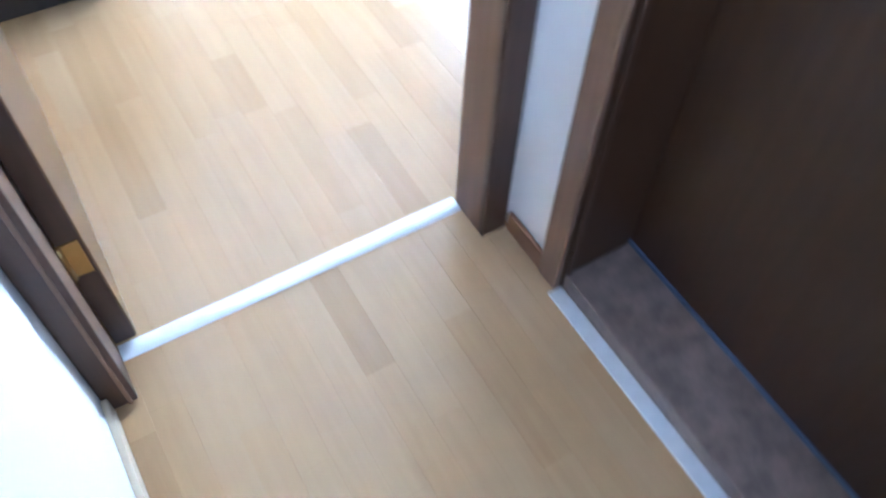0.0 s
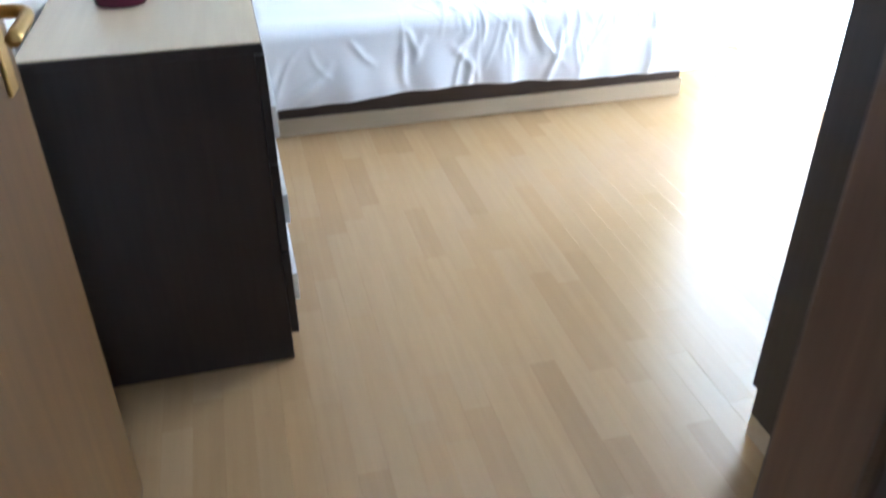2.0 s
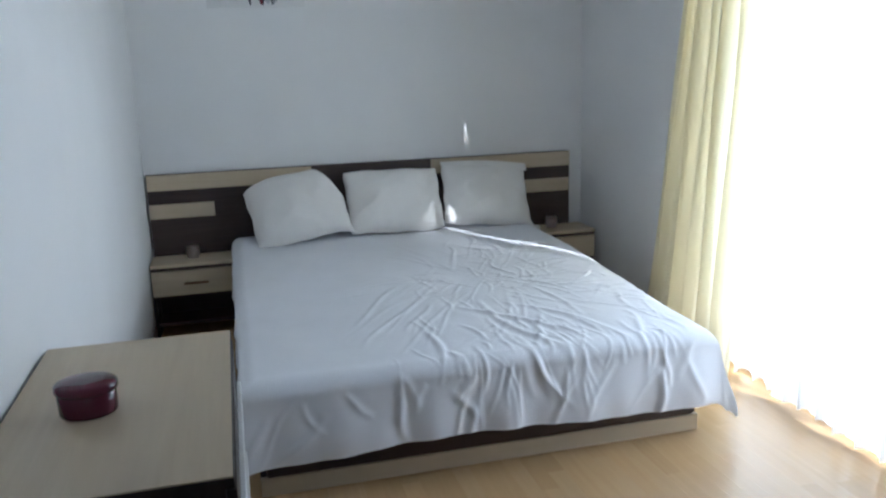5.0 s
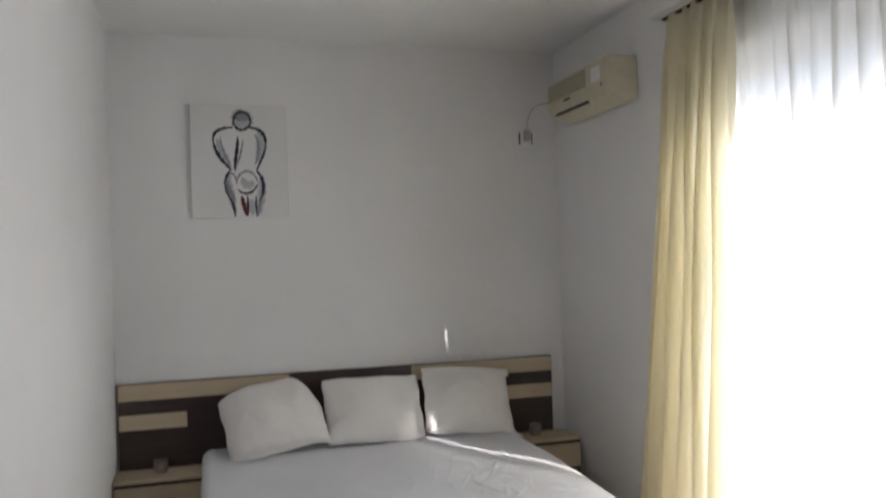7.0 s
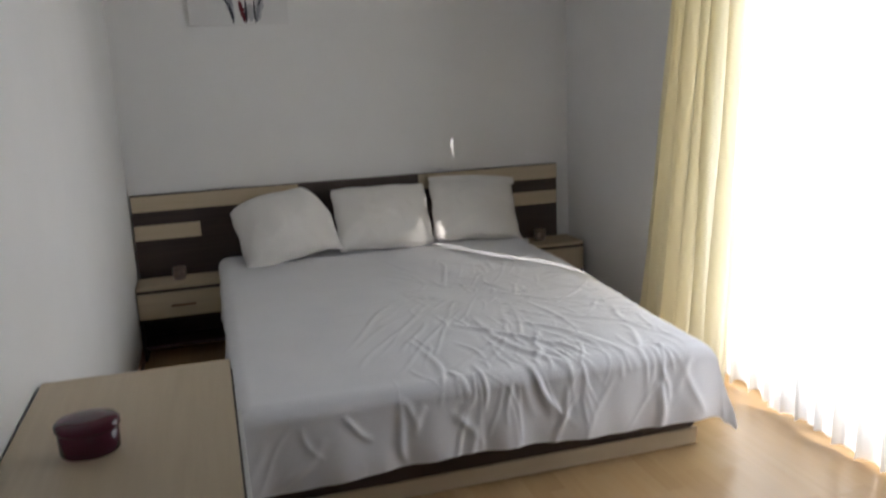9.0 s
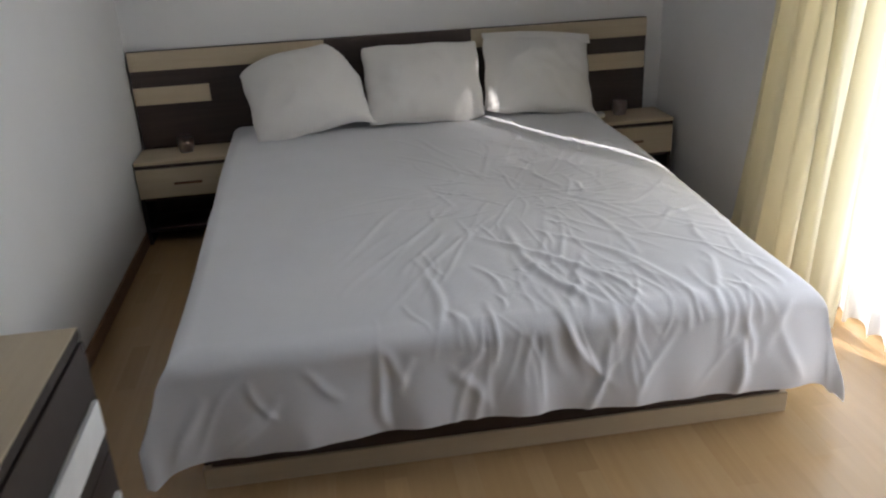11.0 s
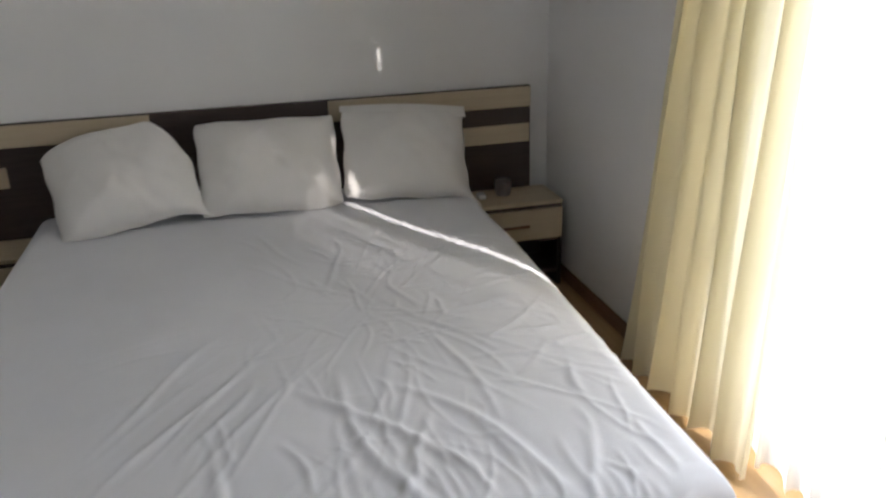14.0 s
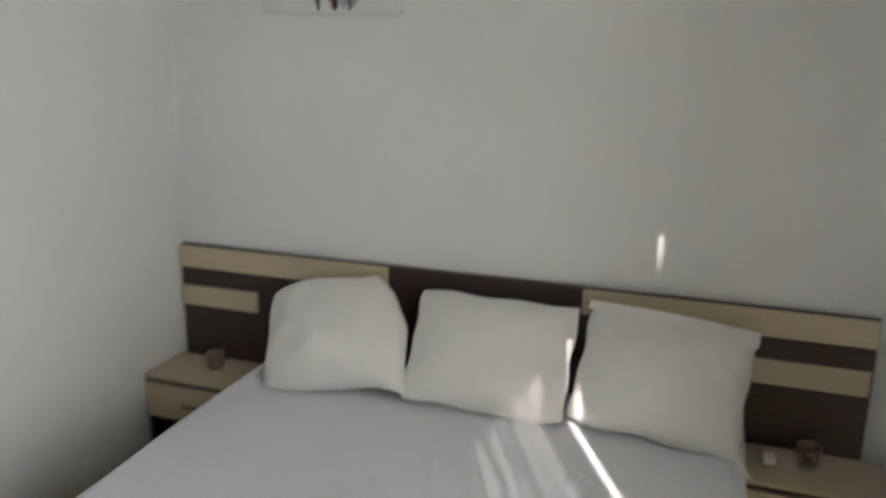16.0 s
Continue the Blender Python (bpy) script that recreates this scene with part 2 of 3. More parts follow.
skirting("baseboard_west", XL, XL + 0.012, -4.68, -0.002)
skirting("baseboard_east", XR - 0.012, XR, WIN_Y1, -0.002)
skirting("baseboard_north", 0.0, 2.69, -0.012, 0.0)
skirting("baseboard_hall", HX - 0.012, HX, -4.944, -4.815, 0.055)
setting("baseboard_hall_west", box_bm(HW, HW + 0.014, HE, -4.815, 0.0, 0.06, 0.004), CREAM_Y, "pale wood skirting board in the hall", "baseboard")

# bedroom doorway: lining, casings, threshold strip
LI, LR = 0.046, 0.827
door_frame = thing("door_frame", "walnut-brown wooden door lining with casings", "door frame", kind="structure")
part("lining", box_bm(DX0, LI, YH, YS, 0, 2.0, 0.002), LINING, door_frame)
part("lining", box_bm(LR, DX1, YH, YS, 0, 2.0, 0.002), LINING, door_frame)
part("lining", box_bm(DX0, DX1, YH, YS, 2.0, DZ, 0.002), JAMB, door_frame)
for y0, y1, xw, xa, xb in ((YH - 0.016, YH, HW + 0.001, LI + 0.001, LR - 0.001), (YS, YS + 0.014, XL + 0.013, LI - 0.012, LR + 0.01)):
    part("casing", box_bm(xw, xa, y0, y1, 0, 2.0, 0.004), JAMB, door_frame)
    part("casing", box_bm(xb, xb + 0.062, y0, y1, 0, 2.0, 0.004), JAMB, door_frame)
    part("casing", box_bm(xw, xb + 0.062, y0, y1, 2.0, 2.07, 0.004), JAMB, door_frame)
part("bead", box_bm(LI - 0.018, LI - 0.010, YH - 0.020, YH - 0.0155, 0, 2.0, 0.002), LINING, door_frame, "thin lighter bead along the casing")
th = thing("threshold_strip", "brushed aluminium threshold strip on the laminate floor", "threshold", kind="structure")
part("strip", grid_bm(13, 2, lambda u, v: (LI + 0.001 + (LR - LI - 0.002) * v, -4.721 + 0.040 * u, 0.001 + 0.006 * math.sin(math.pi * u) ** 0.6)), ALU, th, smooth=True)

# open bedroom door
door = thing("door_1", "open oak-faced bedroom door with dark edges", "door", kind="structure")
LY0, LY1 = -4.680, -3.915
part("leaf", box_bm(0.046, 0.087, LY0, LY1, 0.008, 1.99, 0.001), JAMB, door, "dark edged door leaf")
part("facing", box_bm(0.087, 0.090, LY0 + 0.002, LY1 - 0.002, 0.010, 1.988, 0.001), OAK, door, "oak veneer facing")
for z in (0.295, 1.0, 1.75):
    hinge = part("hinge", box_bm(0.049, 0.082, LY0 - 0.0025, LY0, z - 0.045, z + 0.045, 0.001), BRASS, door, "brass hinge leaf")
    part("knuckle", lathe_bm([(0.001, -0.045), (0.006, -0.045), (0.006, 0.045), (0.001, 0.045)], 12, at=(0.047, LY0 - 0.005, z)), BRASS, hinge, smooth=True)
hz = 0.98
part("handle_plate", box_bm(0.090, 0.0965, LY1 - 0.09, LY1 - 0.05, hz - 0.11, hz + 0.08, 0.003), BRASS, door)
part("handle", tube_bm(bez((0.094, LY1 - 0.07, hz), (0.160, LY1 - 0.07, hz), (0.140, LY1 - 0.09, hz), (0.140, LY1 - 0.19, hz - 0.005)), 0.009, 10), BRASS, door, smooth=True)

# hall door with marble sill
hd = thing("door_2", "closed dark wooden hall door above a marble sill", "door", kind="structure")
part("leaf", box_bm(1.076, 1.116, -5.80, -5.006, 0.055, 2.02, 0.002), DARK_DOOR, hd)
part("bottom_seal", box_bm(1.070, 1.0758, -5.80, -5.006, 0.0505, 0.062, 0.001), plain("blue_grey_seal", (0.10, 0.13, 0.20), 0.4), hd, "blue-grey bottom seal")
hf = thing("hall_door_frame", "walnut-brown wooden casing of the hall door", "door frame", kind="structure")
part("casing", box_bm(0.884, HX, -5.004, -4.945, 0.0, 2.09, 0.004), LINING, hf)
part("casing", box_bm(0.884, HX, -5.87, -5.80, 0.0, 2.09, 0.004), LINING, hf)
part("casing", box_bm(0.884, HX, -5.80, -5.01, 2.02, 2.09, 0.004), LINING, hf)
part("lining", box_bm(HX, 1.12, -5.006, -4.946, 0.0, 2.05, 0.002), DARK_DOOR, hf)
part("lining", box_bm(HX, 1.12, -5.82, -5.80, 0.0, 2.05, 0.002), DARK_DOOR, hf)
part("bead", box_bm(0.905, 0.917, -5.014, -5.006, 0.0525, 2.05, 0.003), JAMB, hf, "thin moulded bead")
setting("sill", box_bm(0.905, 1.090, -5.80, -5.006, 0.0, 0.050, 0.004), MARBLE, "brown marble door sill with a worn edge", "sill")
setting("trim", box_bm(0.868, 0.9035, -5.82, -5.006, 0.0, 0.006, 0.002), ALU, "aluminium floor trim along the marble sill", "trim")

# balcony glazing
win = thing("window_1", "white framed full-height balcony glazing", "window", kind="structure")
FX0, FX1 = 2.80, 2.86
fr = part("window_frame", box_bm(FX0, FX1, WIN_Y0, WIN_Y0 + 0.06, 0, WIN_Z, 0.004), PVC, win)
part("window_frame", box_bm(FX0, FX1, WIN_Y1 - 0.19, WIN_Y1, 0, WIN_Z, 0.004), PVC, win)
part("window_frame", box_bm(FX0, FX1, WIN_Y0 + 0.06, WIN_Y1 - 0.19, WIN_Z - 0.10, WIN_Z, 0.004), PVC, win)
part("window_frame", box_bm(FX0, FX1, WIN_Y0 + 0.06, WIN_Y1 - 0.19, 0, 0.07, 0.004), PVC, win)
for y in (-2.57,):
    part("mullion", box_bm(FX0, FX1, y - 0.05, y + 0.05, 0.07, WIN_Z - 0.10, 0.004), PVC, win)
for a, c in ((WIN_Y0 + 0.06, -2.62), (-2.52, WIN_Y1 - 0.19)):
    p = part("pane", box_bm(2.825, 2.831, a, c, 0.07, WIN_Z - 0.10), GLASS, win)
    p.visible_shadow = False


# ---- curtains ----
def fold_curtain(y_top, y_bot, x, depth, folds, z0, z1, seed, calm=None):
    rng = random.Random(seed)
    ph = [rng.uniform(-0.8, 0.8) for _ in range(40)]
    amp = [rng.uniform(0.55, 1.15) for _ in range(40)]

    def fn(u, v):
        w = u * folds
        k = int(w)
        f = w - k
        sm = f * f * (3 - 2 * f)
        a = amp[k] * (1 - sm) + amp[k + 1] * sm
        p = ph[k] * (1 - sm) + ph[k + 1] * sm
        top = max(0.0, (v - 0.9) / 0.1)
        yy = (y_bot[0] + (y_bot[1] - y_bot[0]) * u) * (1 - v) + (y_top[0] + (y_top[1] - y_top[0]) * u) * v
        wa = w * math.tau + p + 0.4 * math.sin(v * 2.4 + u * 9)
        s = 0.8 * math.sin(wa) + 0.28 * math.sin(2 * wa + 0.7) + 0.14 * math.sin(3.3 * wa + v * 2)
        still = 1.0 if calm is None else min(1.0, 0.12 + abs(u - calm) * folds * 0.7)
        s *= still
        xx = x + depth * a * (1 - 0.5 * top) * s + 0.008 * math.sin(v * 9 + u * 20)
        yy += 0.018 * math.cos(w * math.tau + p) * (1 - top) * still
        zz = z0 + (z1 - z0) * v + (0.012 * math.sin(u * 17 + seed) if v == 0 else 0)
        return (xx, yy, zz)
    bm = grid_bm(int(folds * 22), 46, fn)
    return bm


rail = thing("curtain_rail", "slim brown curtain rail above the window", "curtain rail", kind="structure")
part("rail", box_bm(2.602, 2.622, -3.65, -1.46, CURT_TOP + 0.018, CURT_TOP + 0.03, 0.004), JAMB, rail)
part("rail", box_bm(2.66, 2.68, -3.65, -1.46, CURT_TOP + 0.018, CURT_TOP + 0.03, 0.004), JAMB, rail)
part("mount", box_bm(2.54, 2.70, -3.65, -1.44, CURT_TOP + 0.03, ZC, 0.004), CEIL, rail, "white mounting board")
dr = thing("curtain", "heavy cream drape gathered beside the bright window", "curtain")
part("drape", fold_curtain((-1.49, -2.01), (-1.10, -1.87), 2.605, 0.040, 6, 0.015, CURT_TOP + 0.026, 3), DRAPE, dr, smooth=True)
# panel added behind the drape: shades its middle and closes the gap beside it
sh = thing("sheer_curtain", "white sheer voile added behind the cream drape to shade it", "curtain", "sheer curtains")
part("voile", fold_curtain((-1.72, -2.075), (-1.74, -2.07), 2.680, 0.014, 3, 0.03, CURT_TOP + 0.026, 8, 1.0), SHEER, sh, smooth=True)
sh2 = thing("sheer_curtain", "wide white sheer voile curtain hanging to the floor", "curtain", "sheer curtains")
part("voile", fold_curtain((-2.11, -3.60), (-2.10, -3.60), 2.645, 0.026, 14, 0.03, CURT_TOP + 0.026, 11, 0.0), SHEER, sh2, smooth=True)

# ---- bed ----
BX0, BX1, BY, HBY = 0.487, 2.192, -2.247, -0.042
bed = thing("bed", "double bed frame in dark wenge with pale maple plinth", "bed")
part("plinth", box_bm(BX0, BX1, BY, BY + 0.022, 0.0, 0.066, 0.002), CREAM, bed, "pale maple plinth board")
part("side_rail", box_bm(BX0, BX0 + 0.022, BY + 0.023, HBY - 0.002, 0.0, 0.25, 0.002), WENGE, bed)
part("side_rail", box_bm(BX1 - 0.022, BX1, BY + 0.023, HBY - 0.002, 0.0, 0.25, 0.002), WENGE, bed)
part("foot_board", box_bm(BX0 + 0.023, BX1 - 0.023, BY + 0.006, BY + 0.03, 0.067, 0.25, 0.002), WENGE_X, bed)
hb = part("headboard", box_bm(0.0, 2.6, HBY, -0.013, 0.07, 0.888, 0.003), WENGE_X, bed, "long dark wenge headboard")
for a, c, z0, z1 in ((0.004, 0.938, 0.795, 0.885), (0.004, 0.364, 0.632, 0.716), (1.673, 2.597, 0.795, 0.885), (2.2, 2.592, 0.632, 0.716)):
    part("strip", box_bm(a, c, HBY - 0.012, HBY, z0, z1, 0.002), CREAM, hb, "pale maple strip")
mt = thing("mattress", "thick white mattress under the sheet", "mattress")
part("body", box_bm(0.53, 2.19, -2.215, -0.06, 0.2502, MATT_F - 0.035, 0.04, 4), SHEET, mt)


def smooth01(a, c, v):
    k = np.clip((v - a) / (c - a), 0.0, 1.0)
    return k * k * (3 - 2 * k)


def wrinkle_field(px, py):
    """Height of soft creases, each a bent line with a rounded crest; they fan out from a hollow in the sheet."""
    rng = random.Random(21)
    h = np.zeros_like(px)
    hub = (1.52, -1.12)
    lines = []
    def add(count, spot, lo, hi, start, length, width, amp, bend):
        for _ in range(count):
            at = (rng.uniform(*spot[0]), rng.uniform(*spot[1]))
            w = rng.uniform(*width)
            lines.append((at, radians(rng.uniform(lo, hi)), rng.uniform(*start), rng.uniform(*length), w, w * rng.uniform(*amp), rng.uniform(-bend, bend)))
    hubs = ((hub[0] - 0.20, hub[0] + 0.22), (hub[1] - 0.22, hub[1] + 0.12))
    add(60, ((1.15, 2.05), (-1.95, -0.95)), -125, 50, (0.0, 0.0), (0.06, 0.28), (0.003, 0.007), (0.2, 0.45), 0.8)
    add(34, hubs, -165, -15, (0.08, 0.45), (0.25, 0.85), (0.004, 0.009), (0.2, 0.5), 0.7)
    add(22, hubs, -30, 80, (0.06, 0.3), (0.2, 0.6), (0.004, 0.008), (0.2, 0.45), 0.7)
    add(16, hubs, 100, 190, (0.1, 0.3), (0.15, 0.5), (0.004, 0.008), (0.12, 0.3), 0.5)
    add(40, ((1.0, 2.08), (-2.1, -1.85)), -112, -68, (-0.2, 0.1), (0.15, 0.45), (0.005, 0.010), (0.25, 0.55), 0.4)
    add(30, ((0.45, 2.1), (-2.30, -2.22)), -140, -40, (-0.02, 0.1), (0.12, 0.3), (0.006, 0.013), (0.3, 0.6), 0.5)
    add(26, ((1.7, 2.08), (-1.8, -0.7)), -75, 40, (0.0, 0.0), (0.12, 0.4), (0.004, 0.009), (0.2, 0.5), 0.6)
    add(14, ((1.45, 1.95), (-0.85, -0.45)), -120, -40, (0.0, 0.0), (0.15, 0.35), (0.005, 0.012), (0.2, 0.45), 0.5)
    add(44, ((1.25, 1.95), (-1.55, -0.75)), -180, 180, (0.02, 0.1), (0.08, 0.3), (0.003, 0.006), (0.25, 0.55), 0.7)
    add(26, ((0.9, 2.05), (-2.2, -2.0)), -100, -60, (0.0, 0.06), (0.1, 0.3), (0.004, 0.008), (0.3, 0.6), 0.3)
    add(3, ((1.05, 1.6), (-1.75, -1.5)), -85, -55, (0.0, 0.0), (0.5, 0.8), (0.010, 0.014), (0.6, 0.75), 0.5)
    for (hx, hy), a, r0, ln, w, amp, bend in lines:
        n = 8
        best = np.full_like(px, 9.0)
        tone = np.zeros_like(px)
        x, y = hx + r0 * math.cos(a), hy + r0 * math.sin(a)
        reach = (np.abs(px - x) < ln + 0.1) & (np.abs(py - y) < ln + 0.1)
        qx, qy, bb, tt = px[reach], py[reach], best[reach], tone[reach]
        for i in range(n):
            k = i / n
            q = a + bend * k + 0.22 * math.sin(5 * k + hx * 30)
            ex, ey = ln / n * math.cos(q), ln / n * math.sin(q)
            f = np.clip(((qx - x) * ex + (qy - y) * ey) / (ex * ex + ey * ey), 0, 1)
            d = (qx - x - f * ex) ** 2 + (qy - y - f * ey) ** 2
            m = d < bb
            bb[m] = d[m]
            tt[m] = np.sin(math.pi * np.clip((i + f[m]) / n, 0.0, 1.0)) ** 0.8
            x, y = x + ex, y + ey
        crest = np.exp(-bb / (2 * w * w))
        trough = np.exp(-bb / (2 * (2.4 * w) ** 2))
        h[reach] += 1.15 * amp * tt * (1.3 * crest - 0.4 * trough)
    return h


SX0, SX1, SY0, SY1 = 0.440, 2.245, -0.075, -2.28


def sheet_bm(nu=380, nv=430):
    hang_l, hang_r, hang_f, R = 0.14, 0.24, 0.255, 0.06
    W, L = SX1 - SX0, SY0 - SY1
    u, v = np.meshgrid(np.linspace(0, 1, nu), np.linspace(0, 1, nv))
    s = -hang_l + (W + hang_l + hang_r) * u
    t = (L + hang_f + 0.03 * np.sin(u * 9 + 1) * 0.5) * v
    px, py = SX0 + s, SY0 - t
    lump = np.array([[noise.noise(Vector((a * 2.1, b * 2.1, 0))) * 0.006 + noise.noise(Vector((a * 7, b * 7, 5))) * 0.0022 for a, b in zip(ra, rb)] for ra, rb in zip(px, py)])
    h = wrinkle_field(px - 0.07, py + 0.03) + lump
    h -= 0.022 * np.exp(-((px - 1.59) ** 2 + (py + 1.18) ** 2) / 0.06)
    h += 0.028 * np.exp(-((px - 2.09) ** 2 / 0.03 + (py + 1.2) ** 2 / 0.35))

    def over(d):
        k = np.maximum(d + R, 0.0)
        a = np.minimum(k / R, math.pi / 2)
        inward = np.where(k > 0, R - R * np.sin(a), 0.0)
        down = R * (1 - np.cos(a)) + np.maximum(k - R * math.pi / 2, 0.0)
        return np.where(k > 0, inward, 0.0), down, a / (math.pi / 2)
    left = s < W / 2
    ds = np.where(left, -s, s - W)
    inx, zx, bx = over(ds)
    iny, zy, by = over(t - L)
    sgn = np.where(left, -1.0, 1.0)
    x = np.where(ds > -R, np.where(left, SX0 + inx, SX1 - inx), px)
    y = np.where(t - L > -R, SY1 + iny, py)
    top = MATT + (MATT_F - MATT) * smooth01(0.0, 1.0, (SY0 - np.maximum(py, SY1)) / L)
    z = top - zx - zy
    wave = np.sin(px * 19 + 1.5 * np.sin(px * 5)) * 0.5 + np.sin(px * 41 + 1.3) * 0.2
    wavy = np.sin(py * 15 + 1.2 * np.sin(py * 4)) * 0.5 + np.sin(py * 33) * 0.2
    fy, fx = smooth01(0.05, 0.28, zy), smooth01(0.05, 0.25, zx)
    y -= fy * (0.03 + 0.016 * wave) + h * by
    x += sgn * (fx * (0.015 + 0.014 * wavy) + h * bx)
    z += h * (1 - np.maximum(bx, by))
    corner = np.minimum(zx, zy)
    x += sgn * np.where(left, 0.42, 0.18) * corner
    y -= 0.10 * corner
    z += 0.62 * corner
    z = np.maximum(z, 0.09 + 0.01 * np.sin(px * 30))
    bm = bmesh.new()
    vs = [bm.verts.new(c) for c in zip(x.ravel(), y.ravel(), z.ravel())]
    for j in range(nv - 1):
        for i in range(nu - 1):
            k = j * nu + i
            bm.faces.new((vs[k], vs[k + nu], vs[k + nu + 1], vs[k + 1]))
    return bm


sheet = thing("bed_sheet", "rumpled white cotton sheet draped over the mattress", "bed sheet")
part("cloth", sheet_bm(), SHEET, sheet, smooth=True)


def pillow_bm(w, h, d, seed, sag=0.0, ear=0.0, slump=0.0):
    rng = random.Random(seed)
    nu, nv = 44, 34
    bm = bmesh.new()

    def prof(a):
        return max(0.0, 1 - abs(a) ** 2.3) ** 0.6
    faces = []
    for sgn in (1, -1):
        rows = []
        for j in range(nv):
            row = []
            for i in range(nu):
                a, c = 2 * i / (nu - 1) - 1, 2 * j / (nv - 1) - 1
                pinch = 1 - 0.06 * (1 - abs(a) ** 2) * abs(c) ** 4
                pinch2 = 1 - 0.07 * (1 - abs(c) ** 2) * abs(a) ** 4
                rnd = 1 - 0.075 * (a * c) ** 4
                x, z = a * w / 2 * pinch2 * rnd, c * h / 2 * pinch * rnd
                t = prof(a) * prof(c) * d / 2
                tip = max(0.0, a) ** 10 * max(0.0, -c) ** 10
                x, z = x + ear * tip, z - 0.8 * ear * tip
                x -= slump * max(0.0, a) ** 3 * max(0.0, c) ** 2
                z -= 0.5 * slump * max(0.0, -a) ** 3 * max(0.0, c) ** 3
                x += 0.35 * slump * max(0.0, a) ** 2 * (1 - abs(c)) * max(0.0, 0.6 - c)
                rim = max(abs(a), abs(c)) ** 12
                x += 0.003 * rim * math.sin(c * 9 + seed * 2) * (abs(a) > abs(c))
                z += 0.003 * rim * math.sin(a * 8 + seed * 3) * (abs(c) >= abs(a))
                q = Vector((x * 6, z * 6, seed * 3.1 + sgn))
                t *= 1 + 0.16 * noise.noise(q) + 0.08 * noise.noise(q * 2.7) - 0.18 * sag * c
                crease = 1 - abs(math.sin((a * 3.0 + c * 2.0 * math.copysign(1, a)) * 2.2 + noise.noise(q * 1.3) * 2))
                t += 0.006 * crease ** 4 * prof(a) * prof(c)
                row.append(bm.verts.new((x + 0.006 * noise.noise(q * 0.7), sgn * t, z + 0.01 * noise.noise(q * 0.8 + Vector((9, 0, 0))))))
            rows.append(row)
        for j in range(nv - 1):
            for i in range(nu - 1):
                f = (rows[j][i], rows[j][i + 1], rows[j + 1][i + 1], rows[j + 1][i])
                bm.faces.new(f if sgn < 0 else f[::-1])
    bmesh.ops.remove_doubles(bm, verts=bm.verts[:], dist=0.0012)
    return bm


def pillow(label, w, h, d, m, seed, flap=False, ear=0.0, slump=0.0):
    ob = thing("pillow", label, "pillow", "pillows on the bed")
    part("case", pillow_bm(w, h, d, seed, 0.6, ear, slump), PILLOW, ob, smooth=True)
    if flap:
        bm = grid_bm(30, 8, lambda u, v: ((u - 0.5) * w * 0.97, -0.020 - 0.03 * math.sin(math.pi * u) - 0.012 * v, h * 0.47 - 0.055 * v * (0.6 + 0.4 * u)))
        part("flap", bm, PILLOW, ob, "turned-over pillowcase flap", smooth=True)
    ob.matrix_world = m
    return ob


pillow("white pillow slumped askew against the headboard", 0.55, 0.44, 0.26, pose(0.815, -0.255, MATT + 0.185, -33, -9, 4), 1, ear=0.05, slump=0.10)
pillow("white pillow leaning upright between two others", 0.60, 0.42, 0.23, pose(1.395, -0.24, MATT + 0.18, -33, 1, 0), 2)
pillow("white pillow with a turned-over flap, leaning on headboard", 0.56, 0.43, 0.22, pose(1.965, -0.23, MATT + 0.18, -33, 4, -3), 3, True, 0.06)


# ---- nightstands ----
def nightstand(x0, x1, label):
    ob = thing("nightstand", label, "nightstand", "bedside nightstands")
    F, Bk = -0.312, HBY - 0.014
    part("top", box_bm(x0, x1, F, Bk, 0.400, 0.416, 0.0015), CREAM, ob, "pale maple top")
    part("top_edge", box_bm(x0 + 0.001, x1 - 0.001, F + 0.001, Bk, 0.385, 0.400, 0.001), WENGE_X, ob, "dark wenge edge")
    part("side_panel", box_bm(x0, x0 + 0.018, F + 0.012, Bk, 0.0, 0.385), WENGE, ob)
    part("side_panel", box_bm(x1 - 0.018, x1, F + 0.012, Bk, 0.0, 0.385), WENGE, ob)
    part("back_panel", box_bm(x0 + 0.018, x1 - 0.018, Bk - 0.012, Bk, 0.0, 0.385), WENGE, ob)
    part("shelf", box_bm(x0 + 0.018, x1 - 0.018, F + 0.02, Bk - 0.012, 0.06, 0.078), WENGE_X, ob)
    part("shelf", box_bm(x0 + 0.018, x1 - 0.018, F + 0.03, Bk - 0.012, 0.215, 0.232), WENGE_X, ob)
    dwr = part("drawer", box_bm(x0 + 0.004, x1 - 0.004, F - 0.004, F + 0.012, 0.24, 0.381, 0.0015), CREAM, ob, "pale maple drawer front")
    c = (x0 + x1) / 2
    part("handle", box_bm(c - 0.065, c + 0.065, F - 0.018, F - 0.004, 0.302, 0.312, 0.003), SKIRT, dwr, "slim brown bar handle")
    return ob


nightstand(-0.004, 0.475, "maple and wenge nightstand with drawer, beside the wall")
nightstand(2.205, 2.660, "maple and wenge nightstand with drawer, near the curtain")


def candle_glass(x, y, label):
    ob = thing("candle_holder", label, "candle holder", "candle holders")
    prof = [(0.001, 0.0), (0.030, 0.0), (0.036, 0.02), (0.038, 0.045), (0.036, 0.068), (0.033, 0.068), (0.034, 0.045), (0.032, 0.02), (0.02, 0.012), (0.001, 0.012)]
    part("glass", lathe_bm(prof, 28, at=(x, y, 0.4165)), SMOKE, ob, smooth=True)


candle_glass(0.225, -0.16, "small smoked glass candle holder on the nightstand")
candle_glass(2.43, -0.15, "small smoked glass candle holder beside the pillow")
rm = thing("remote_control", "small white remote control on the nightstand", "remote control")
part("body", box_bm(2.30, 2.335, -0.20, -0.15, 0.4165, 0.439, 0.005, 3), PVC, rm)

